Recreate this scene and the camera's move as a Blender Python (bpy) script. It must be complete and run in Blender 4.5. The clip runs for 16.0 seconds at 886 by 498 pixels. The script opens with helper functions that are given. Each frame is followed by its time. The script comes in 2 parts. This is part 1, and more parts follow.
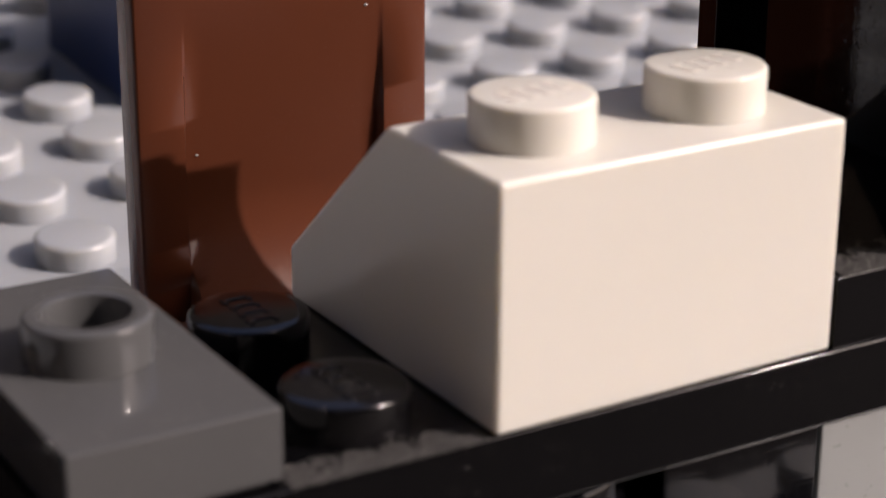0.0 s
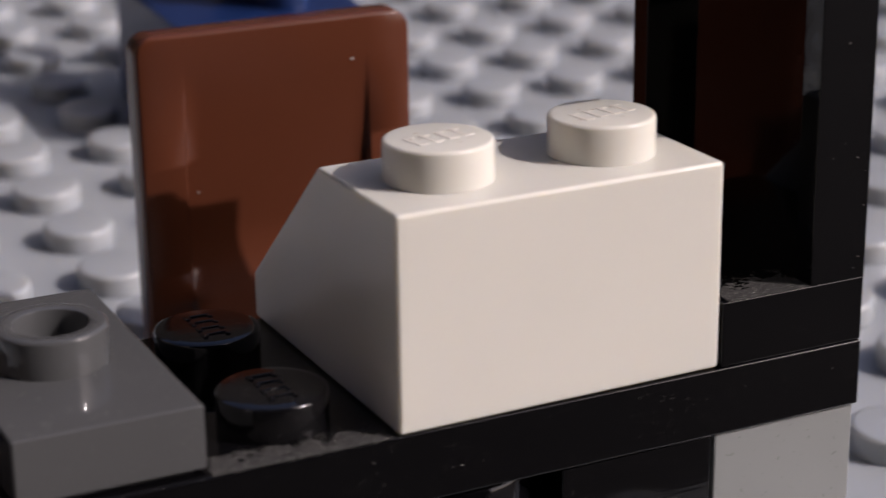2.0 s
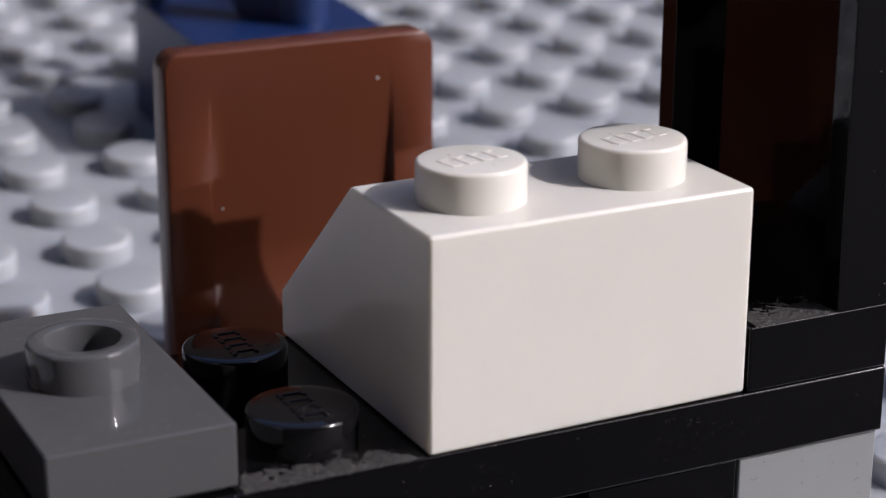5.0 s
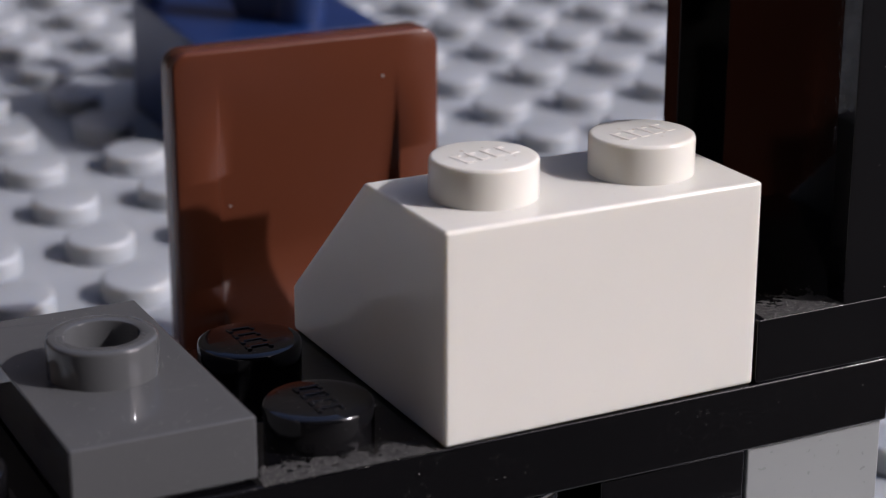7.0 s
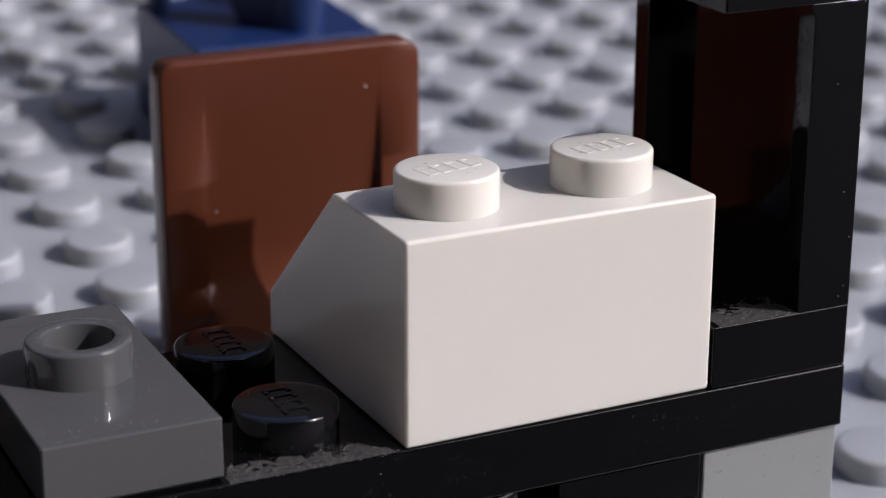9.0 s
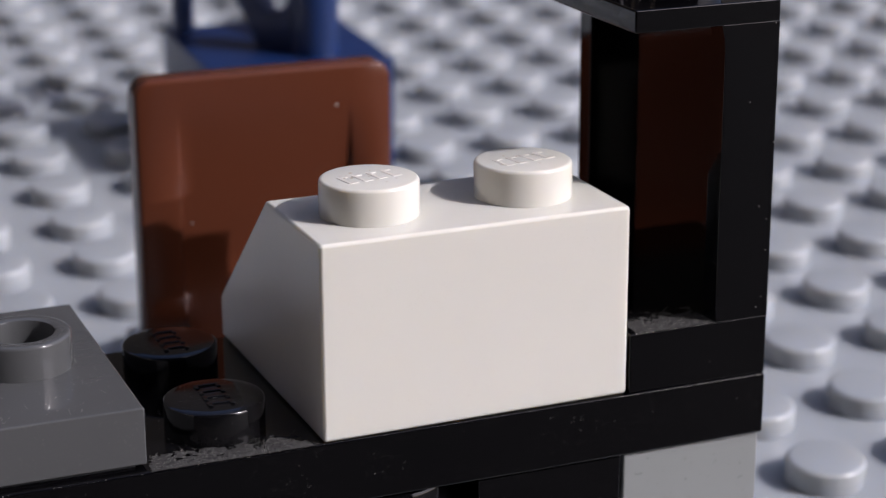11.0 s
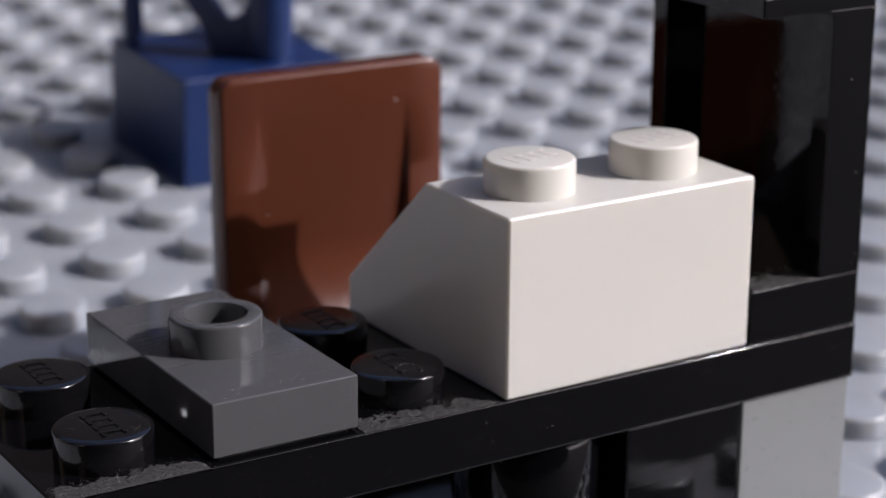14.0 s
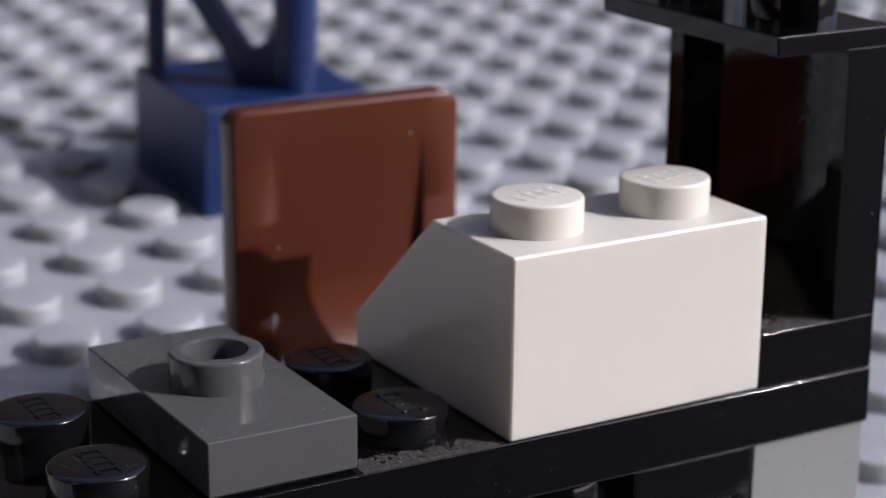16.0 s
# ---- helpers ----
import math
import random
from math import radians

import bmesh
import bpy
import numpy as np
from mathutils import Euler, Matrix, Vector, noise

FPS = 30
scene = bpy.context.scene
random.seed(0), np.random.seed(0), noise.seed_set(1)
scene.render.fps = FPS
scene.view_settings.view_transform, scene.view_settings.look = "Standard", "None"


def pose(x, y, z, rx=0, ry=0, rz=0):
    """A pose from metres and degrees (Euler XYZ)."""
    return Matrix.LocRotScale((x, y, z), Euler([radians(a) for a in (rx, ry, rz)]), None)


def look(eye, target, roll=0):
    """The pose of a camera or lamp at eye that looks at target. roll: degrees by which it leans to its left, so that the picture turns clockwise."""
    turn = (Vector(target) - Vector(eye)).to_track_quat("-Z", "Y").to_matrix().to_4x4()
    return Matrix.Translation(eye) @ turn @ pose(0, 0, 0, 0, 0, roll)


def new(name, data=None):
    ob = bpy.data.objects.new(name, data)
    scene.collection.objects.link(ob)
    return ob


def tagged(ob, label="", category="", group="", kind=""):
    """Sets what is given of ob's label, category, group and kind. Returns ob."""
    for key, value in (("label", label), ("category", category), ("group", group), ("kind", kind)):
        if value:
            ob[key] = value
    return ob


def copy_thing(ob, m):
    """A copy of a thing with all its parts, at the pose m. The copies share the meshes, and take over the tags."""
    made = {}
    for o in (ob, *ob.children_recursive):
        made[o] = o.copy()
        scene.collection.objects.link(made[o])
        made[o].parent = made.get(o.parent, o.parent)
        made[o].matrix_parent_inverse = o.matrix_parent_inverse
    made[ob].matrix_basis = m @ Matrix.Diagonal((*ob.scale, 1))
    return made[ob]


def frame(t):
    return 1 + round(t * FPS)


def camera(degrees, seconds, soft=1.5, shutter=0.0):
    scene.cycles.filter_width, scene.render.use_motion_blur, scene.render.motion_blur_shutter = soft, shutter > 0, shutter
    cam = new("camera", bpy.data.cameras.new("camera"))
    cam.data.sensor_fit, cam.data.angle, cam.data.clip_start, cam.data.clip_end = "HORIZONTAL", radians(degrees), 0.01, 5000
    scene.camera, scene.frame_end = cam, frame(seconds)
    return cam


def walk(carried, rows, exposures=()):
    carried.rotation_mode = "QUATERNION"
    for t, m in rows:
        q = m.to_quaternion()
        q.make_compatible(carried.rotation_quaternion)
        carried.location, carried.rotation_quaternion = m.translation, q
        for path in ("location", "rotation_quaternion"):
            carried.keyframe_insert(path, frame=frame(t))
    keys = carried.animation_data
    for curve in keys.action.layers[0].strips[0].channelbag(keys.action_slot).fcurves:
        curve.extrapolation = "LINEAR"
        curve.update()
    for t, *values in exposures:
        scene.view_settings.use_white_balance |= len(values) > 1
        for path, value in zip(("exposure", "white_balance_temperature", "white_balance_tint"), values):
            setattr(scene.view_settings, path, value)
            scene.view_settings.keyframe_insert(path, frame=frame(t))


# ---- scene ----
cam = camera(24.50, 16.0, soft=1.15, shutter=0.3)
# a close lens: shallow depth of field, set on the white brick
cam.data.dof.use_dof = True
cam.data.dof.focus_distance = 0.0945
cam.data.dof.aperture_fstop = 71
PATH = [
# rows
    (0, pose(-0.03568, -0.05614, 0.03190, 69.711, -0.279, -30.687)),
    (0.5, pose(-0.03194, -0.05749, 0.03165, 70.413, -0.439, -29.170)),
    (1, pose(-0.02712, -0.05894, 0.03133, 70.988, -0.559, -27.712)),
    (1.5, pose(-0.02780, -0.06479, 0.03287, 71.694, 0.130, -26.835)),
    (2, pose(-0.03195, -0.07045, 0.03494, 70.990, 0.763, -26.099)),
    (2.5, pose(-0.04037, -0.06900, 0.03546, 70.359, 0.843, -28.126)),
    (3, pose(-0.04315, -0.06809, 0.03595, 70.438, 0.402, -28.768)),
    (3.5, pose(-0.04198, -0.06832, 0.03604, 70.608, -0.024, -28.790)),
    (4, pose(-0.03871, -0.06893, 0.03535, 71.153, -0.095, -28.234)),
    (4.5, pose(-0.03650, -0.06909, 0.03543, 71.197, -0.178, -27.407)),
    (5, pose(-0.03357, -0.06997, 0.03528, 71.437, -0.115, -26.032)),
    (7.5, pose(-0.03634, -0.07041, 0.03560, 71.432, -0.113, -26.862)),
    (7.8, pose(-0.03677, -0.07032, 0.03513, 71.808, -0.414, -26.963)),
    (8, pose(-0.03657, -0.07048, 0.03629, 71.028, -0.375, -27.276)),
    (10.5, pose(-0.02905, -0.08226, 0.03748, 72.080, 0.327, -22.422)),
    (11, pose(-0.02773, -0.08293, 0.03732, 72.334, 0.247, -22.250)),
    (11.5, pose(-0.02676, -0.08275, 0.03734, 73.000, 0.289, -21.686)),
    (12, pose(-0.03097, -0.08205, 0.03828, 74.589, 0.331, -22.519)),
    (12.5, pose(-0.03615, -0.08093, 0.03784, 73.870, 0.297, -24.602)),
    (13, pose(-0.04078, -0.08064, 0.03816, 73.427, 0.163, -25.941)),
    (13.5, pose(-0.05248, -0.08060, 0.03980, 73.206, -0.594, -30.333)),
    (14, pose(-0.05305, -0.08018, 0.03794, 72.771, -0.224, -31.517)),
    (14.5, pose(-0.05117, -0.08005, 0.03836, 72.587, -0.365, -30.482)),
    (15, pose(-0.05117, -0.08001, 0.03820, 72.802, -0.259, -30.235)),
    (15.5, pose(-0.05048, -0.07999, 0.03865, 73.067, -0.628, -30.178)),
    (16, pose(-0.05048, -0.07983, 0.03816, 73.458, -0.506, -30.108)),
# end rows
]
EXPOSURES = [
    (0.0, 0.29, 6810, 21), (0.5, 0.16, 6780, 21), (1.0, 0.01, 6690, 21), (1.5, -0.11, 6520, 20), (2.0, -0.08, 6390, 20),
    (2.5, 0.17, 6230, 19), (3.0, 0.23, 6020, 19), (4.5, 0.13, 5940, 18), (8.0, 0.03, 5960, 18), (10.5, 0.08, 5910, 17), (16.0, 0.13, 5920, 18),
]
walk(cam, PATH, EXPOSURES)

# ---- light: clear sky and one low sun ----
SUN_TO = Vector((1.20, -1.04, 1.185)).normalized()
world = bpy.data.worlds.new("sky")
scene.world = world
world.use_nodes = True
wn = world.node_tree
wn.nodes.clear()
sky = wn.nodes.new("ShaderNodeTexSky")
sky.sky_type = "NISHITA"
sky.sun_disc = False
sky.air_density = 0.42
sky.ozone_density = 0.1
sky.dust_density = 2.2
sky.sun_elevation = math.asin(SUN_TO.z)
sky.sun_rotation = math.atan2(SUN_TO.x, SUN_TO.y)
bg = wn.nodes.new("ShaderNodeBackground")
bg.inputs["Strength"].default_value = 0.205
wo = wn.nodes.new("ShaderNodeOutputWorld")
wn.links.new(sky.outputs[0], bg.inputs[0])
wn.links.new(bg.outputs[0], wo.inputs[0])
sun = new("sun", bpy.data.lights.new("sun", "SUN"))
sun.data.energy = 3.85
sun.data.angle = radians(0.55)
sun.data.color = (1.0, 0.95, 0.88)
sun.matrix_world = look(SUN_TO * 2, (0, 0, 0))

MM = 0.001


# ---- materials ----
def plastic(name, colour, rough=0.16, grain=0.03, dust=0.0, dust_colour=(0.45, 0.43, 0.40), scratch=0.02, sss=0.0, depth=0.0009, ior=1.50):
    """Moulded ABS: faint tone drift, fine surface waviness, scuffs and specks of dust."""
    m = bpy.data.materials.new(name)
    m.use_nodes = True
    t = m.node_tree
    n, l = t.nodes, t.links
    b = n["Principled BSDF"]
    b.inputs["IOR"].default_value = ior
    if sss:
        b.inputs["Subsurface Weight"].default_value = sss
        b.inputs["Subsurface Scale"].default_value = depth
        b.inputs["Subsurface Radius"].default_value = (1.0, 0.86, 0.64)
    tc = n.new("ShaderNodeTexCoord")
    geo = n.new("ShaderNodeNewGeometry")

    def noise_tex(scale, detail=3.0, rough_=0.55):
        q = n.new("ShaderNodeTexNoise")
        q.inputs["Scale"].default_value = scale
        q.inputs["Detail"].default_value = detail
        q.inputs["Roughness"].default_value = rough_
        l.new(geo.outputs["Position"], q.inputs["Vector"])
        return q

    def ramp(src, a, z, lo=0.0, hi=1.0):
        q = n.new("ShaderNodeMapRange")
        q.inputs["From Min"].default_value = a
        q.inputs["From Max"].default_value = z
        q.inputs["To Min"].default_value = lo
        q.inputs["To Max"].default_value = hi
        l.new(src, q.inputs["Value"])
        return q.outputs[0]

    big = noise_tex(160, 2)
    fine = noise_tex(2600, 4)
    mix = n.new("ShaderNodeMix")
    mix.data_type = "RGBA"
    mix.inputs[6].default_value = (*[c * (1 - grain * 2) for c in colour], 1)
    mix.inputs[7].default_value = (*[min(1, c * (1 + grain * 2)) for c in colour], 1)
    l.new(big.outputs[0], mix.inputs[0])
    col = mix.outputs[2]
    if dust:
        sp = noise_tex(5200, 2, 0.7)
        patch = noise_tex(420, 3)
        dm = n.new("ShaderNodeMath")
        dm.operation = "MULTIPLY"
        l.new(ramp(sp.outputs[0], 0.60, 0.72), dm.inputs[0])
        l.new(ramp(patch.outputs[0], 0.42, 0.70, 0.0, dust), dm.inputs[1])
        dmix = n.new("ShaderNodeMix")
        dmix.data_type = "RGBA"
        l.new(dm.outputs[0], dmix.inputs[0])
        l.new(col, dmix.inputs[6])
        dmix.inputs[7].default_value = (*dust_colour, 1)
        col = dmix.outputs[2]
    l.new(col, b.inputs["Base Color"])
    l.new(ramp(fine.outputs[0], 0.3, 0.7, max(0.02, rough - 0.03), rough + 0.03), b.inputs["Roughness"])
    # moulding waviness and hairline scratches
    wave = noise_tex(260, 1)
    sc = n.new("ShaderNodeTexNoise")
    sc.inputs["Scale"].default_value = 900
    sc.inputs["Detail"].default_value = 2
    mp = n.new("ShaderNodeMapping")
    mp.inputs["Rotation"].default_value = (0.4, 0.7, 0.6)
    mp.inputs["Scale"].default_value = (0.15, 3.0, 3.0)
    l.new(geo.outputs["Position"], mp.inputs["Vector"])
    l.new(mp.outputs[0], sc.inputs["Vector"])
    b1 = n.new("ShaderNodeBump")
    b1.inputs["Strength"].default_value = 0.12
    b1.inputs["Distance"].default_value = 0.00008
    l.new(wave.outputs[0], b1.inputs["Height"])
    b2 = n.new("ShaderNodeBump")
    b2.inputs["Strength"].default_value = scratch * 4
    b2.inputs["Distance"].default_value = 0.00002
    l.new(ramp(sc.outputs[0], 0.55, 0.75), b2.inputs["Height"])
    l.new(b1.outputs[0], b2.inputs["Normal"])
    l.new(b2.outputs[0], b.inputs["Normal"])
    return m


WHITE = plastic("white_plastic", (0.600, 0.583, 0.525), 0.20, 0.01, dust=0.10, dust_colour=(0.42, 0.36, 0.28), scratch=0.012, sss=0.35, ior=1.36)
BLACK = plastic("black_plastic", (0.0020, 0.0019, 0.0024), 0.06, 0.05, dust=0.035, ior=1.41)
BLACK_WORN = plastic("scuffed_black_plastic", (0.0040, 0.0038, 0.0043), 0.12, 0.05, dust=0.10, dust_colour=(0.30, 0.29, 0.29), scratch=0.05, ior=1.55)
DARK_GREY = plastic("dark_grey_plastic", (0.072, 0.073, 0.074), 0.03, 0.03, dust=0.05, ior=1.53)
WHITE_MARK = plastic("white_plastic_mark", (0.70, 0.66, 0.585), 0.12, 0.01)
LIGHT_GREY = plastic("light_grey_plastic", (0.215, 0.222, 0.218), 0.30, 0.02)
BASE_GREY = plastic("baseplate_plastic", (0.298, 0.314, 0.329), 0.24, 0.03, dust=0.03, sss=0.6, depth=0.0024)
BROWN = plastic("brown_plastic", (0.084, 0.0248, 0.0118), 0.22, 0.03, ior=1.40, dust=0.02)
BLUE = plastic("blue_plastic", (0.0065, 0.020, 0.082), 0.33, 0.06, dust=0.10, ior=1.46)


def simple(name, c1, c2, scale, rough):
    m = bpy.data.materials.new(name)
    m.use_nodes = True
    n, l = m.node_tree.nodes, m.node_tree.links
    b = n["Principled BSDF"]
    g = n.new("ShaderNodeNewGeometry")
    q = n.new("ShaderNodeTexNoise")
    q.inputs["Scale"].default_value = scale
    q.inputs["Detail"].default_value = 6
    l.new(g.outputs["Position"], q.inputs["Vector"])
    mix = n.new("ShaderNodeMix")
    mix.data_type = "RGBA"
    mix.inputs[6].default_value = (*c1, 1)
    mix.inputs[7].default_value = (*c2, 1)
    l.new(q.outputs[0], mix.inputs[0])
    l.new(mix.outputs[2], b.inputs["Base Color"])
    b.inputs["Roughness"].default_value = rough
    b.inputs["Specular IOR Level"].default_value = 0.205
    bp = n.new("ShaderNodeBump")
    bp.inputs["Strength"].default_value = 0.3
    l.new(q.outputs[0], bp.inputs["Height"])
    l.new(bp.outputs[0], b.inputs["Normal"])
    return m


# lint and dust; also the pale specks that imitate edge glints
LINT_GLINT = simple("grey_lint_and_glints", (0.20, 0.19, 0.175), (0.46, 0.43, 0.40), 900, 0.9)
FELT = simple("dust_felt", (0.004, 0.004, 0.004), (0.066, 0.063, 0.061), 5200, 0.95)
DIRT = simple("tan_dirt", (0.32, 0.27, 0.21), (0.48, 0.42, 0.34), 3000, 0.9)
# beige of the added west wall, chosen for its warm bounce light
BOUNCE_BEIGE = simple("beige_bounce_wall", (0.30, 0.24, 0.18), (0.38, 0.31, 0.24), 30, 0.9)
PAVING = simple("brown_grey_paving", (0.008, 0.007, 0.006), (0.055, 0.049, 0.043), 45, 0.85)


# ---- mesh helpers: all measures in millimetres ----
def bm_box(x0, x1, y0, y1, z0, z1, bevel=0.1, segs=3):
    bm = bmesh.new()
    bmesh.ops.create_cube(bm, size=1)
    for v in bm.verts:
        v.co = Vector((x0 + (v.co.x + 0.5) * (x1 - x0), y0 + (v.co.y + 0.5) * (y1 - y0), z0 + (v.co.z + 0.5) * (z1 - z0)))
    if bevel:
        bmesh.ops.bevel(bm, geom=list(bm.edges), offset=bevel, segments=segs, profile=0.5, affect="EDGES")
    return bm


def bm_prism(profile, x0, x1, bevel=0.1, segs=3, axis="x"):
    """A closed (a, b) outline drawn out along an axis: x gives (y, z) outlines, y gives (x, z), z gives (x, y)."""
    bm = bmesh.new()
    put = {"x": lambda c, a, b: (c, a, b), "y": lambda c, a, b: (a, c, b), "z": lambda c, a, b: (a, b, c)}[axis]
    lo = [bm.verts.new(put(x0, a, b)) for a, b in profile]
    hi = [bm.verts.new(put(x1, a, b)) for a, b in profile]
    bm.faces.new(lo)
    bm.faces.new(list(reversed(hi)))
    k = len(profile)
    for i in range(k):
        bm.faces.new((lo[(i + 1) % k], lo[i], hi[i], hi[(i + 1) % k]))
    bmesh.ops.recalc_face_normals(bm, faces=bm.faces)
    if bevel:
        es = [e for e in bm.edges if len(e.link_faces) == 2 and e.calc_face_angle() > 0.5]
        bmesh.ops.bevel(bm, geom=es, offset=bevel, segments=segs, profile=0.5, affect="EDGES")
    return bm


def bm_lathe(profile, cx, cy, z, seg=40):
    """A (radius, height) outline turned round an upright axis."""
    bm = bmesh.new()
    rings = []
    for r, h in profile:
        if r == 0:
            rings.append([bm.verts.new((cx, cy, z + h))])
        else:
            rings.append([bm.verts.new((cx + r * math.cos(2 * math.pi * i / seg), cy + r * math.sin(2 * math.pi * i / seg), z + h)) for i in range(seg)])
    for a, b in zip(rings, rings[1:]):
        for i in range(seg):
            j = (i + 1) % seg
            if len(b) == 1:
                bm.faces.new((a[i], a[j], b[0]))
            else:
                bm.faces.new((a[i], a[j], b[j], b[i]))
    return bm


def merge(bm, other):
    tmp = bpy.data.meshes.new("tmp")
    other.to_mesh(tmp)
    other.free()
    bm.from_mesh(tmp)
    bpy.data.meshes.remove(tmp)
    return bm


def finish(bm, name, material, origin, sharp=35):
    soft = all(len(e.link_faces) == 2 and e.calc_face_angle() < 1.0 for e in bm.edges)
    for v in bm.verts:
        v.co = (v.co - Vector(origin)) * MM
    me = bpy.data.meshes.new(name)
    bm.to_mesh(me)
    bm.free()
    me.materials.append(material)
    me.polygons.foreach_set("use_smooth", [True] * len(me.polygons))
    if soft:
        # normals weighted by face size: flat faces stay flat, rounded edges stay round
        acc = np.zeros((len(me.vertices), 3))
        for p in me.polygons:
            nv = np.array(p.normal) * p.area
            for i in p.vertices:
                acc[i] += nv
        acc /= np.maximum(np.linalg.norm(acc, axis=1, keepdims=True), 1e-20)
        me.normals_split_custom_set_from_vertices(acc.tolist())
    else:
        me.set_sharp_from_angle(angle=radians(sharp))
    return me


ORIGIN = {}


# the baseplate leans a little against the level of the black plate; its things are built in its own axes, with its sheet at z = 0
BASE_POSE = pose(0, 0, -0.01378, 3.63, -0.31, 0)


def thing(name, origin, label, category, group="", kind="", on_base=False):
    ob = new(name)
    ob.empty_display_size = 0.004
    ob.location = Vector(origin) * MM
    if on_base:
        ob.matrix_world = BASE_POSE @ Matrix.Translation(Vector(origin) * MM)
    ORIGIN[ob] = tuple(origin)
    return tagged(ob, label, category, group, kind)


def part(name, bm, material, parent, label="", sharp=35):
    """One mesh object under a thing or a part; its outline is given in the place's own millimetres."""
    org = ORIGIN[parent]
    ob = new(name, finish(bm, name, material, org, sharp))
    ob.parent = parent
    ORIGIN[ob] = org
    return tagged(ob, label)


STUD = [(2.40, -0.15), (2.40, 1.52), (2.37, 1.62), (2.30, 1.68), (2.20, 1.70), (0, 1.70)]
# black studs sag a little toward the rim
DOMED = [(2.40, -0.15), (2.40, 1.47), (2.38, 1.54), (2.33, 1.595), (2.25, 1.625), (1.9, 1.655), (1.4, 1.68), (0.8, 1.695), (0, 1.70)]
HOLLOW = [(2.40, -0.05), (2.40, 1.52), (2.37, 1.62), (2.30, 1.68), (2.22, 1.70), (1.72, 1.70), (1.63, 1.66), (1.60, 1.58), (1.60, 0.15), (0, 0.15)]


def emblem(cx, cy, z, turn=0.0, rise=0.05):
    """The raised maker's mark on a stud, as plain bars."""
    bm = bmesh.new()
    c, s = math.cos(turn), math.sin(turn)
    for i in range(4):
        u = -1.2 + 0.8 * i
        for (du, dv, w, h) in ((0.0, 0.0, 0.22, 1.25), (0.22, 0.52, 0.36, 0.20), (0.22, -0.52, 0.36, 0.20)):
            q = bm_box(-w / 2, w / 2, -h / 2, h / 2, -0.03, rise, 0.02, 1)
            for v in q.verts:
                a, b = v.co.x + u + du - 0.1, v.co.y + dv
                v.co = Vector((cx + a * c - b * s, cy + a * s + b * c, z + v.co.z))
            merge(bm, q)
    return bm


def stud(parent, cx, cy, z, material, hollow=False, turn=None, name="stud", rise=0.0):
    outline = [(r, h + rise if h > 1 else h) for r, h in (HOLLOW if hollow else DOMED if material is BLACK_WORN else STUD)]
    ob = part(name, bm_lathe(outline, cx, cy, z), material, parent, "hollow round stud" if hollow else "")
    if turn is not None and not hollow:
        part("emblem", emblem(cx, cy, z + 1.70, turn, 0.028 if material is WHITE else 0.055), WHITE_MARK if material is WHITE else material, ob)
    return ob


# ---- the setting ----
GROUND_Z = -13.6


def build_ground():
    bm = bmesh.new()
    bmesh.ops.create_grid(bm, x_segments=8, y_segments=8, size=300000)
    for v in bm.verts:
        v.co.z = -1.7
    ob = new("ground", finish(bm, "ground", PAVING, (0, 0, 0)))
    ob.matrix_world = BASE_POSE
    tagged(ob, "brown-grey outdoor paving under the toy baseplate", "ground", kind="structure")


def build_unseen_walls():
    """Unseen plain walls added round the paving to shape sky light and reflections."""
    # added dark slab: cuts south sky fill and darkens what front faces reflect
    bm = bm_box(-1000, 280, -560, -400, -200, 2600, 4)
    ob = new("sky_block_south", finish(bm, "sky_block_south", PAVING, (0, 0, 0)))
    tagged(ob, "unseen dark brown-grey wall added to block the south sky", "wall", kind="structure")
    # added sunlit slab: hides low west sky, throws warm light on left faces
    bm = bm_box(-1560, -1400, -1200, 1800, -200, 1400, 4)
    ob = new("bounce_wall_west", finish(bm, "bounce_wall_west", BOUNCE_BEIGE, (0, 0, 0)))
    tagged(ob, "unseen warm beige wall added to bounce sunlight from the west", "wall", kind="structure")
    # added dark slab: hides low north sky from the glossy black tops
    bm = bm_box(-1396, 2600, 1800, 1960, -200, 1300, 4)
    ob = new("reflection_wall_north", finish(bm, "reflection_wall_north", PAVING, (0, 0, 0)))
    tagged(ob, "unseen dark brown-grey wall added to darken reflections from the north", "wall", kind="structure")


PLATE_X = (-264, 248)
PLATE_Y = (-16, 248)


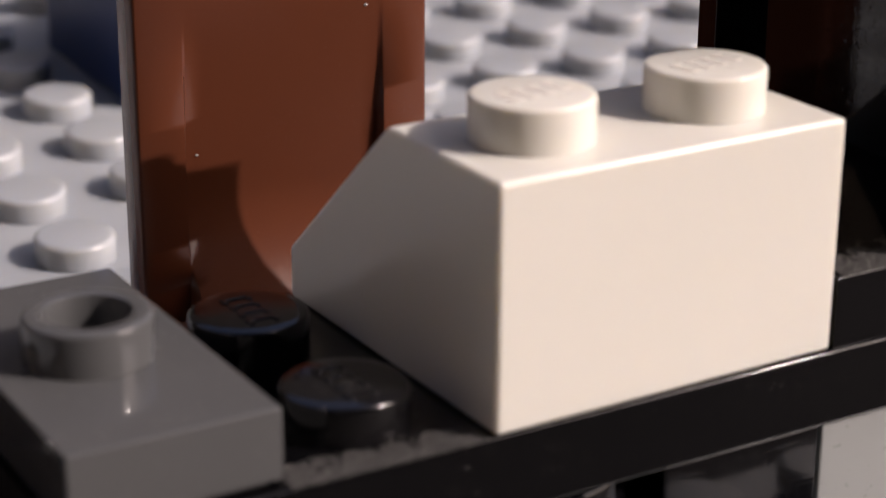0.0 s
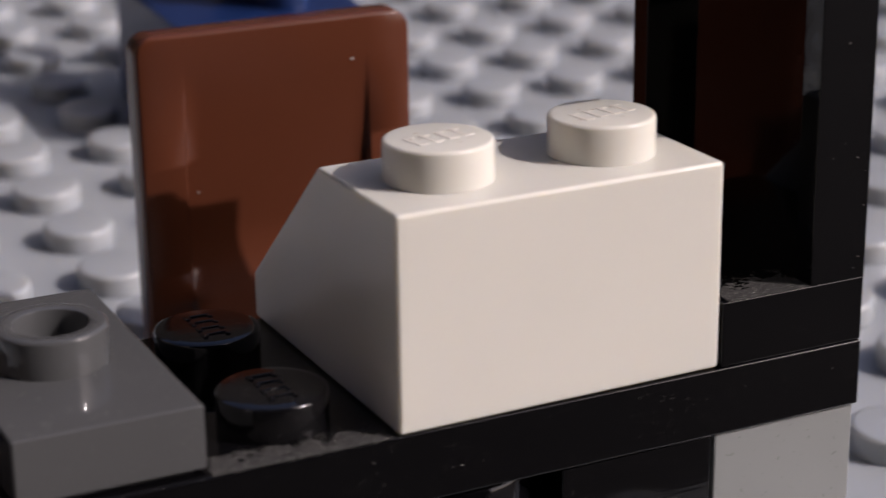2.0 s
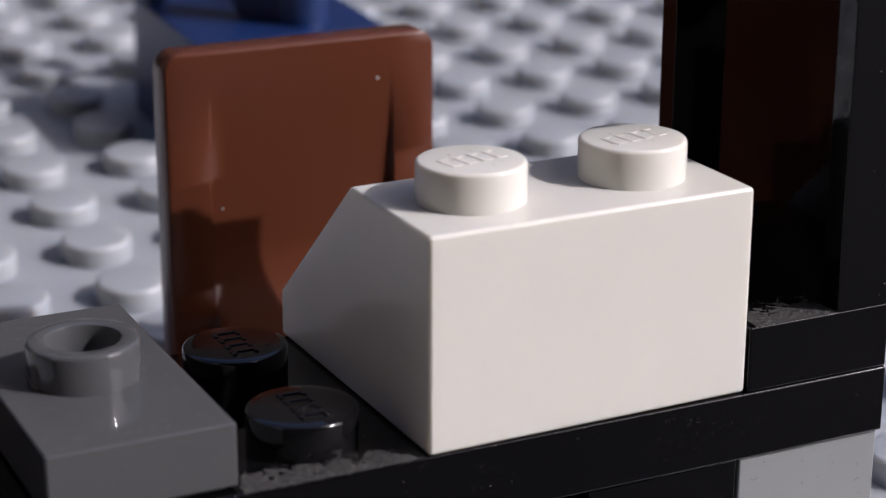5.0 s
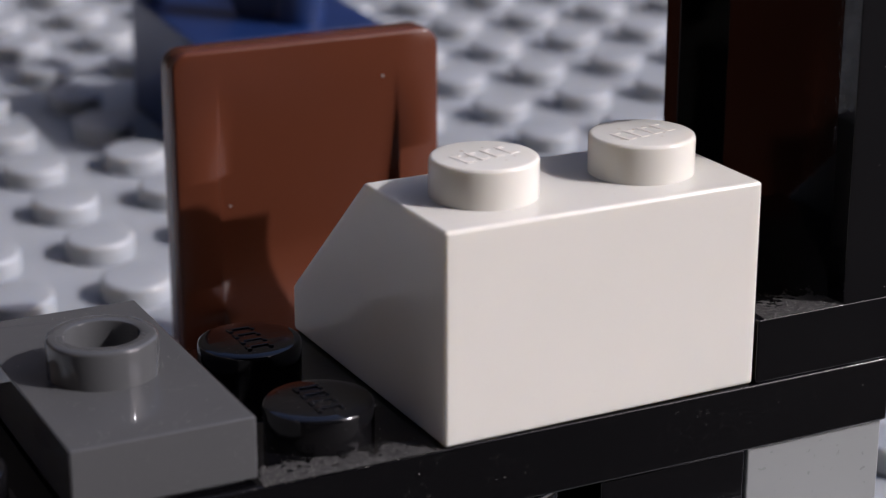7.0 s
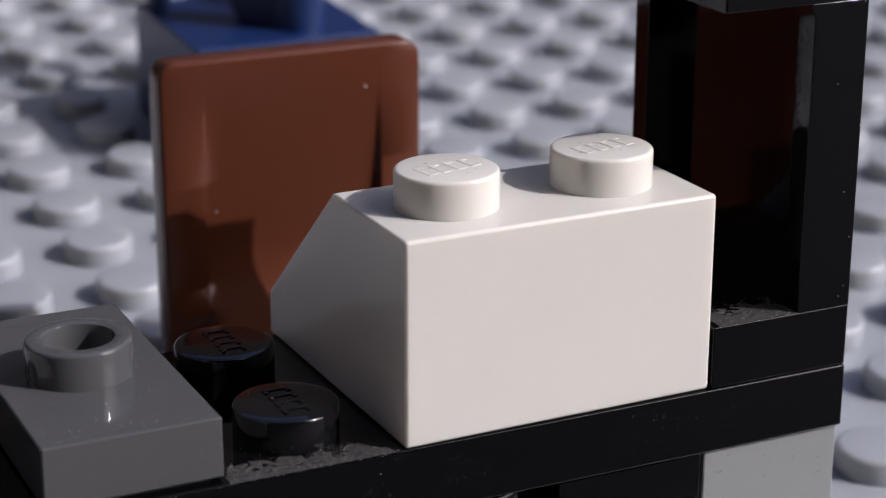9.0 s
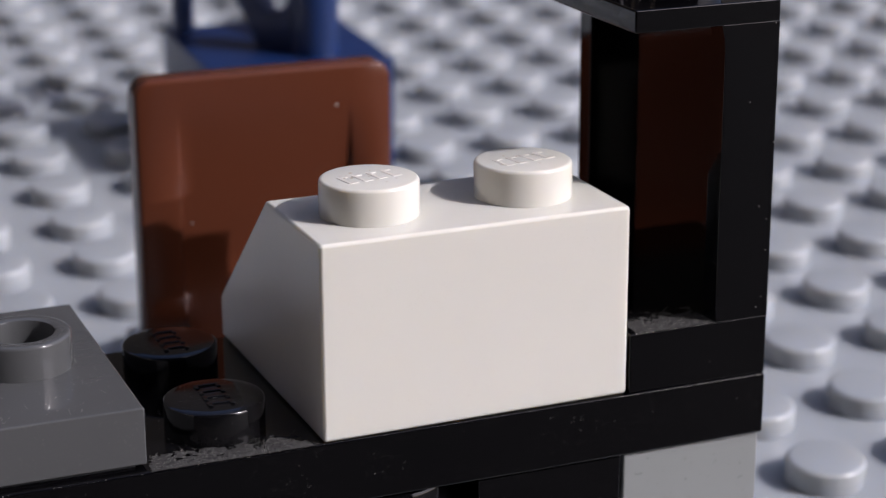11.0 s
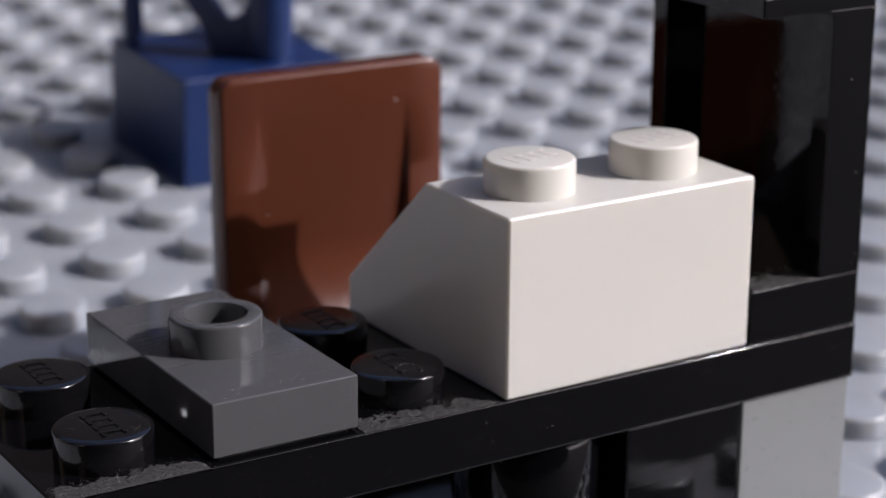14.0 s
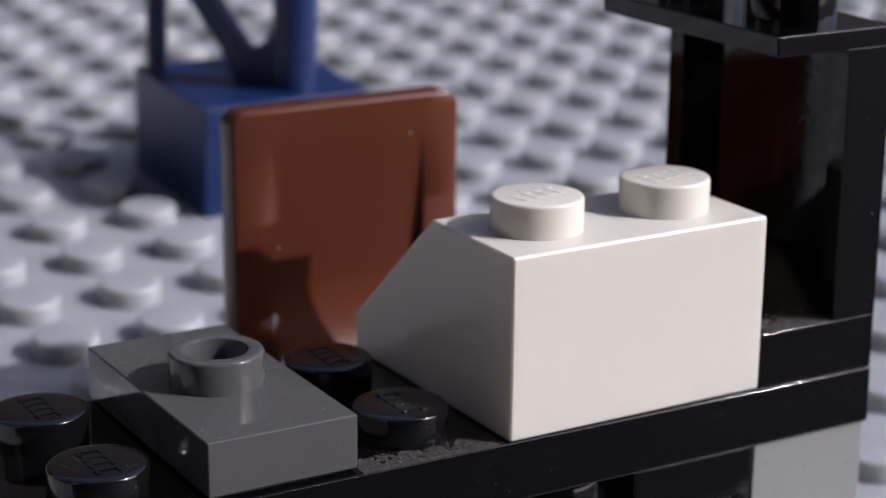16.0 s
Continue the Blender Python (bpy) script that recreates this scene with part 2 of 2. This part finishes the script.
def build_baseplate():
    base = thing("baseplate", (0, 0, 0), "light bluish-grey studded plastic baseplate lying on the ground", "baseplate", kind="structure", on_base=True)
    part("sheet", bm_box(PLATE_X[0], PLATE_X[1], PLATE_Y[0], PLATE_Y[1], -1.7, 0, 0.3), BASE_GREY, base)
    covered = [(-26, 24, -8, 16), (0, 16, 16, 33), (16, 32, 72, 91), (-200, 400, 160, 168)]
    near, far = [], []
    for i in range(PLATE_X[0] // 8, PLATE_X[1] // 8):
        for j in range(PLATE_Y[0] // 8, PLATE_Y[1] // 8):
            x, y = 8 * i + 3.5, 8 * j + 4.1
            if any(a < x < b and c < y < d for a, b, c, d in covered):
                continue
            (near if -32 <= x <= 88 and -8 <= y <= 140 else far).append((x, y))
    prof = [(2.40, -0.05), (2.40, 1.22), (2.37, 1.33), (2.29, 1.42), (2.17, 1.48), (2.02, 1.50), (0, 1.50)]
    bm = bm_lathe(prof, 0, 0, 0, 28)
    me = finish(bm, "stud", BASE_GREY, (0, 0, 0))
    for x, y in near:
        ob = new("stud", me)
        ob.parent = base
        ob.location = (x * MM, y * MM, 0)
    # the rest as one mesh
    src_v = np.array([v.co[:] for v in me.vertices])
    src_f = [tuple(p.vertices) for p in me.polygons]
    vs, fs = [], []
    for k, (x, y) in enumerate(far):
        vs.append(src_v + np.array([x * MM, y * MM, 0]))
        o = k * len(src_v)
        fs.extend(tuple(a + o for a in f) for f in src_f)
    fm = bpy.data.meshes.new("far_studs")
    fm.from_pydata(np.concatenate(vs).tolist(), [], fs)
    fm.materials.append(BASE_GREY)
    fm.polygons.foreach_set("use_smooth", [True] * len(fm.polygons))
    fm.set_sharp_from_angle(angle=radians(35))
    ob = new("far_studs", fm)
    ob.parent = base
    tagged(ob, kind="stuff")


def build_round_bricks():
    """A row of one-by-one round bricks, each narrower at its foot."""
    prof = [(2.95, 0.0), (2.95, 2.3), (3.05, 2.45), (3.75, 2.55), (3.93, 2.62), (3.97, 2.75), (3.97, 9.45), (3.93, 9.56), (3.82, 9.6), (0, 9.6)]
    x, y = -26.0, 164.0
    t = thing("round_brick", (x, y, 0), "light grey one-by-one round brick in a row on the baseplate", "toy brick", "row of round bricks", on_base=True)
    part("body", bm_lathe(prof, x, y, 0, 32), BASE_GREY, t)
    stud(t, x, y, 9.6, BASE_GREY)
    for k in range(1, 24):
        copy_thing(t, BASE_POSE @ pose((x + 8 * k) * MM, y * MM, 0))


# ---- the model in front ----
def build_black_plate():
    t = thing("plate", (0, 8, -3.2), "glossy black two-by-six plate with dusty top, resting on bricks", "toy plate")
    part("body", bm_box(-24.05, 23.65, 0.12, 15.95, -3.2, 0, 0.11), BLACK, t)
    for x in (-20, -4):
        for y in (4, 12):
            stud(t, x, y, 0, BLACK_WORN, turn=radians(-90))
    return t


def build_white_slope():
    t = thing("slope_brick", (8, 8, 0), "white two-by-two roof-slope brick standing on the black plate", "toy brick")
    prof = [(0.1, 0.02), (0.1, 9.65), (7.95, 9.68), (16.2, 2.3), (16.2, 0.02)]
    part("body", bm_prism(prof, 0.1, 15.9, 0.2, 3), WHITE, t)
    for x in (4, 12):
        stud(t, x, 4, 9.74, WHITE, turn=0.2)
    # pushed on a little askew
    t.rotation_euler.z = radians(0.6)
    t.location = Matrix.Rotation(radians(0.6), 4, "Z") @ t.location


def build_jumper():
    t = thing("jumper_plate", (-12, 8, 0), "dark grey one-by-two plate with one hollow stud, on black plate", "toy plate")
    part("body", bm_box(-15.9, -8.1, 0.7, 16.1, 0.14, 2.9, 0.1), DARK_GREY, t)
    part("foot", bm_box(-15.5, -8.6, 0.95, 15.6, 0.0, 0.3, 0.0), DARK_GREY, t)
    stud(t, -12.1, 8.2, 2.9, DARK_GREY, hollow=True)


def build_panel():
    t = thing("panel", (20, 8, 0), "glossy black tall panel with side supports and two hollow studs", "toy panel")
    part("base", bm_box(16.0, 23.65, 0.2, 15.9, 0.02, 3.1, 0.08), BLACK, t)
    part("wall", bm_box(22.2, 23.65, 1.3, 14.8, 3.0, 18.1, 0.05), BLACK, t)
    for y0, y1 in ((0.2, 1.5), (14.6, 15.9)):
        part("side_support", bm_prism([(20.7, 3.05), (20.7, 17.2), (20.5, 18.05), (23.65, 18.05), (23.65, 3.05)], y0, y1, 0.05, 3, "y"), BLACK, t)
    part("top", bm_box(15.85, 23.65, 0.2, 15.9, 18.0, 19.1, 0.1), BLACK, t)
    for y in (4.2, 12.2):
        stud(t, 19.95, y, 19.1, BLACK, hollow=True, rise=0.4)


def build_support_bricks():
    g = thing("support_brick", (20, 8, GROUND_Z), "light grey brick under the end of the black plate", "toy brick")
    part("body", bm_box(15.82, 23.5, 0.3, 15.9, GROUND_Z, -3.22, 0.12), LIGHT_GREY, g)
    k = thing("support_brick", (12, 8, GROUND_Z), "black brick in shade under the black plate", "toy brick")
    part("body", bm_box(8.0, 15.7, 0.3, 15.9, GROUND_Z, -3.22, 0.12), BLACK, k)
    r = thing("round_brick", (4, 4, GROUND_Z), "black one-by-one round brick in shade under the black plate", "toy brick")
    prof = [(2.95, 0.0), (2.95, 2.6), (3.05, 2.75), (3.75, 2.85), (3.93, 2.92), (3.97, 3.05), (3.97, 10.1), (3.9, 10.25), (3.75, 10.33), (0, 10.35)]
    part("body", bm_lathe(prof, 4, 4.1, GROUND_Z, 48), BLACK, r)
    e = thing("support_brick", (-20, 8, GROUND_Z), "black brick in shade under the black plate", "toy brick")
    part("body", bm_box(-23.9, -16.1, 0.2, 15.9, GROUND_Z, -3.22, 0.12), BLACK, e)


# ---- the brown seat ----
def build_seat():
    t = thing("seat", (8, 24, GROUND_Z), "reddish-brown plastic toy seat with a rounded hollowed backrest", "toy chair")
    z0, zt, xl, xr, y0, y1, r, c = -12.4, 10.55, -0.55, 15.45, 31.4, 33.4, 1.1, 0.22

    def inset(z):
        k = z - (zt - r)
        return r - math.sqrt(max(0.0, r * r - k * k)) if k > 0 else 0.0

    def hollow(z):
        # depth of the hollow: none at the top, deepest at cushion height, then sweeping forward into the cushion
        if z > 8.4:
            return 0.0
        if z > -1.0:
            return 0.70 * (8.4 - z) / 9.4
        k = (-1.0 - z) / 6.0
        return 0.70 - 2.6 * k * k

    cols_in = [1.9, 1.98, 2.06, 2.14] + [2.14 + 10.46 * i / 12 for i in range(1, 12)] + [12.6, 12.75, 12.85, 12.95]
    zs = [-7.0 + 14.4 * i / 40 for i in range(41)] + [7.8, 8.4, zt - r] + [zt - r + r * math.sin(i * math.pi / 20) * 0.999 for i in range(1, 11)]
    bm = bmesh.new()
    front, back = [], []
    for z in zs:
        ins = inset(z)
        lim = c if z < zt - c else c * max(0.0, (zt - z) / c)
        row_f, row_b = [], []
        a, b = xl + ins, xr - ins
        near_top = max(0.0, 1 - (zt - z) / c)
        for i, x in enumerate([a, a + 0.07, a + c] + cols_in + [b - c, b - 0.07, b]):
            edge = min(x - a, b - x)
            rnd = c - math.sqrt(max(0.0, c * c - max(0.0, c - edge) ** 2))
            rnd = max(rnd, c * near_top * near_top)
            if 1.85 < x < 13.0:
                w = min(1.0, max(0.0, (x - 1.9) / 0.24)) if x < 6 else min(1.0, max(0.0, (12.95 - x) / 0.25))
                w = w * w * (3 - 2 * w)
            else:
                w = 0.0
            row_f.append(bm.verts.new((x, y0 + rnd + w * hollow(z), z)))
            row_b.append(bm.verts.new((x, y1 - rnd, z)))
        front.append(row_f)
        back.append(row_b)
    for R in (front, back):
        for p, q in zip(R, R[1:]):
            for i in range(len(p) - 1):
                bm.faces.new((p[i], p[i + 1], q[i + 1], q[i]))
    for p, q, u, v in zip(front, front[1:], back, back[1:]):
        bm.faces.new((p[0], q[0], v[0], u[0]))
        bm.faces.new((p[-1], q[-1], v[-1], u[-1]))
    for i in range(len(front[0]) - 1):
        bm.faces.new((front[-1][i], front[-1][i + 1], back[-1][i + 1], back[-1][i]))
        bm.faces.new((front[0][i], front[0][i + 1], back[0][i + 1], back[0][i]))
    bmesh.ops.recalc_face_normals(bm, faces=bm.faces)
    part("backrest", bm, BROWN, t, sharp=50)
    part("cushion", bm_prism([(17.6, z0), (17.6, -7.9), (18.4, -7.3), (29.4, -7.1), (31.2, -6.9), (33.4, -6.9), (33.4, z0)], xl, xr, 0.15), BROWN, t)


# ---- the blue tower ----
def rod(a, b, r, seg=20):
    a, b = Vector(a), Vector(b)
    bm = bmesh.new()
    bmesh.ops.create_cone(bm, cap_ends=True, segments=seg, radius1=r, radius2=r, depth=(b - a).length)
    m = Matrix.Translation((a + b) / 2) @ (b - a).to_track_quat("Z", "Y").to_matrix().to_4x4()
    bm.transform(m)
    return bm


def build_blue_support():
    t = thing("support_tower", (24, 82, 0), "blue lattice support tower on a square base on the baseplate", "toy tower", on_base=True)
    part("base", bm_box(16.2, 32.0, 74.7, 90.4, 0, 9.6, 0.2), BLUE, t)
    # three posts on a triangle, braced in zigzag
    A, B, C = Vector((17.5, 88.2, 9.6)), Vector((26.3, 78.5, 9.6)), Vector((30.4, 89.0, 9.6))
    for name, p, r, seg in (("post", A, 0.95, 20), ("main_post", B, 1.95, 28), ("post", C, 0.95, 20)):
        part(name, rod(p + Vector((0, 0, -0.2)), p + Vector((0, 0, 30)), r, seg), BLUE, t)

    def slab(p, q, outline, half):
        d = (q - p).normalized()
        side = Vector((-d.y, d.x, 0))
        bm = bmesh.new()
        rows = [[bm.verts.new(p + d * u + side * k + Vector((0, 0, w))) for u, w in outline] for k in (-half, half)]
        bm.faces.new(rows[0])
        bm.faces.new(list(reversed(rows[1])))
        for i in range(len(outline)):
            j = (i + 1) % len(outline)
            bm.faces.new((rows[0][j], rows[0][i], rows[1][i], rows[1][j]))
        bmesh.ops.recalc_face_normals(bm, faces=bm.faces)
        bmesh.ops.bevel(bm, geom=list(bm.edges), offset=0.2, segments=3, profile=0.5, affect="EDGES")
        return bm

    L = (B - A).length
    part("web", slab(A, B, [(L - 5.2, -0.1), (L, -0.1), (L, 5.0), (L - 1.9, 5.0), (L - 2.4, 4.1), (L - 3.0, 3.5), (L - 3.9, 3.2), (L - 6.9, 3.4)], 0.9), BLUE, t)
    part("brace", slab(A, B, [(L - 6.8, 3.0), (L - 4.0, 3.0), (2.6, 11.4), (0.2, 11.4)], 0.88), BLUE, t)
    M = (C - B).length
    part("web", slab(B, C, [(0, -0.1), (4.5, -0.1), (5.5, 3.6), (0, 3.6)], 0.9), BLUE, t)
    part("brace", slab(B, C, [(2.5, 3.0), (5.4, 3.0), (M - 0.2, 11.4), (M - 2.6, 11.4)], 0.88), BLUE, t)
    part("brace", slab(B, C, [(M - 2.6, 12.6), (M - 0.2, 12.6), (2.6, 22.5), (0.2, 22.5)], 0.88), BLUE, t)


# ---- dust ----
def build_lint_and_glints():
    rnd = random.Random(5)
    bm = bmesh.new()
    fb = bmesh.new()

    def fibre(p, length, r):
        d = Vector((rnd.uniform(-1, 1), rnd.uniform(-1, 1), rnd.uniform(0, 0.7))).normalized()
        pts, q = [], Vector(p)
        for k in range(5):
            pts.append(q.copy())
            d = (d + Vector((rnd.uniform(-.6, .6), rnd.uniform(-.6, .6), rnd.uniform(-.5, .4)))).normalized()
            q = q + d * length / 4
            q.z = max(q.z, p[2])
        prev = None
        for k, c in enumerate(pts):
            ring = [bm.verts.new(c + Vector((r * math.cos(a), r * math.sin(a) * 0.5, r * math.sin(a)))) for a in (0, 2.1, 4.2)]
            if prev:
                for i in range(3):
                    bm.faces.new((prev[i], prev[(i + 1) % 3], ring[(i + 1) % 3], ring[i]))
            prev = ring

    def speck(p, r):
        c = Vector(p)
        e = [bm.verts.new(c + Vector(q) * r) for q in ((1, 0, 0), (0, 1, 0), (-1, 0, 0), (0, -1, 0), (0, 0, 0.8), (0, 0, -0.8))]
        for i in range(4):
            bm.faces.new((e[i], e[(i + 1) % 4], e[4]))
            bm.faces.new((e[(i + 1) % 4], e[i], e[5]))

    def felt(x0, x1, y0, y1, z, thick):
        nx, ny = int((x1 - x0) * 14), int((y1 - y0) * 14)
        off = Vector((3.1 * x0, 7.7, z))
        grid = []
        for j in range(ny + 1):
            row = []
            for i in range(nx + 1):
                u, v = i / nx, j / ny
                p = Vector((x0 + (x1 - x0) * u, y0 + (y1 - y0) * v, 0))
                h = 0.55 + 0.5 * noise.noise(p * 0.9 + off) + 0.35 * noise.noise(p * 3.5 + off) + 0.3 * noise.noise(p * 9 + off) - 1.15 * v * v
                h *= min(1.0, 6 * u, 6 * (1 - u), 5 * v + 0.25)
                row.append(fb.verts.new((p.x + rnd.uniform(-.02, .02), p.y, z + thick * max(-0.15, h) - 0.004)))
            grid.append(row)
        for p, q in zip(grid, grid[1:]):
            for i in range(nx):
                fb.faces.new((p[i], p[i + 1], q[i + 1], q[i]))

    felt(-8.1, -0.3, 0.12, 2.3, 0.0, 0.13)
    felt(-23.8, -16.2, 0.12, 2.3, 0.0, 0.13)
    felt(16.3, 20.9, 0.2, 3.0, 3.1, 0.07)
    for (x0, x1, y0, y1, z, n) in ((-8, 0, 0.2, 1.9, 0.01, 900), (-24, -16, 0.2, 1.9, 0.01, 900), (-6.5, -1, 1.5, 7, 0.01, 300), (16.4, 20.8, 0.3, 3.2, 3.11, 500), (-6, -2, 2, 6, 1.72, 60), (-15.5, -8.5, 1, 15.5, 2.90, 170), (-10.5, -8.4, 4.5, 11, 2.90, 60), (16.5, 23.5, 0.6, 15, 19.09, 90), (-6, -2, 10, 14, 1.69, 40), (-22, -18, 2, 6, 1.69, 50)):
        for i in range(n):
            x, y = rnd.uniform(x0, x1), y0 + (y1 - y0) * rnd.random() ** 1.6
            if rnd.random() < 0.16:
                fibre((x, y, z + 0.02), rnd.uniform(0.08, 0.32), 0.003)
            else:
                speck((x, y, z + rnd.uniform(0, 0.06)), rnd.uniform(0.005, 0.015))
    for p, r in (((14.6, 3.3, 9.61), 0.07), ((13.4, 1.3, 9.61), 0.04), ((6.6, 1.0, 9.61), 0.05), ((11.93, 31.41, 8.05), 0.12), ((2.72, 31.9, 1.5), 0.10)):
        speck(p, r)
    # pale specks on the panel's upright edge and on the plate's front
    for i in range(11):
        speck((rnd.uniform(21.2, 23.7), 0.085, rnd.uniform(3.4, 18)), rnd.uniform(0.015, 0.055))
    # pale specks imitating broken sun glints along the plate's front top edge
    for i in range(300):
        x = rnd.uniform(-23, 23) if rnd.random() < 0.6 else rnd.uniform(15, 23.4)
        speck((x, rnd.uniform(0.03, 0.14), -0.01), rnd.uniform(0.006, 0.028))
    # the same imitated glints on the front top edge of the panel's base
    for i in range(70):
        speck((rnd.uniform(16.2, 23.5), rnd.uniform(0.18, 0.30), 3.09), rnd.uniform(0.010, 0.040))
    # a few dust specks on the plate's front
    for i in range(14):
        speck((rnd.uniform(-23, 23), 0.01, rnd.uniform(-3.0, -0.2)), rnd.uniform(0.012, 0.035))
    ob = new("dust_layer", finish(fb, "dust_layer", FELT, (0, 0, 0)))
    tagged(ob, "thin layer of grey felted dust on the black plastic", "dust", kind="stuff")
    ob = new("lint_and_glints", finish(bm, "lint_and_glints", LINT_GLINT, (0, 0, 0)))
    tagged(ob, "grey lint fibres and dust on the black plastic, with pale specks imitating edge glints", "dust", kind="stuff")


def build_dirt():
    """Tan dirt caught in the marks on the white studs and in small pits of the white brick."""
    rnd = random.Random(11)
    bm = bmesh.new()

    def flake(p, r):
        k = 7
        ring = [bm.verts.new(Vector(p) + Vector((r * (0.6 + 0.6 * rnd.random()) * math.cos(2 * math.pi * i / k), r * (0.5 + 0.5 * rnd.random()) * math.sin(2 * math.pi * i / k), 0))) for i in range(k)]
        top = bm.verts.new(Vector(p) + Vector((0, 0, 0.25 * r)))
        for i in range(k):
            bm.faces.new((ring[i], ring[(i + 1) % k], top))

    for cx, n in ((4, 16), (12, 9)):
        for i in range(n):
            a, q = rnd.uniform(0, 6.28), 1.7 * math.sqrt(rnd.random())
            flake((cx + q * math.cos(a), 4 + 0.7 * q * math.sin(a), 11.443), rnd.uniform(0.03, 0.13))
    for i in range(10):
        flake((rnd.uniform(0.6, 15.4), rnd.uniform(0.5, 7.4), 9.675), rnd.uniform(0.02, 0.06))
    ob = new("dirt", finish(bm, "dirt", DIRT, (0, 0, 0)))
    tagged(ob, "specks of tan dirt on the white brick's studs", "dirt", kind="stuff")


build_ground()
build_unseen_walls()
build_black_plate()
build_white_slope()
build_jumper()
build_panel()
build_support_bricks()
build_seat()
build_blue_support()
build_lint_and_glints()
build_dirt()
build_round_bricks()
build_baseplate()
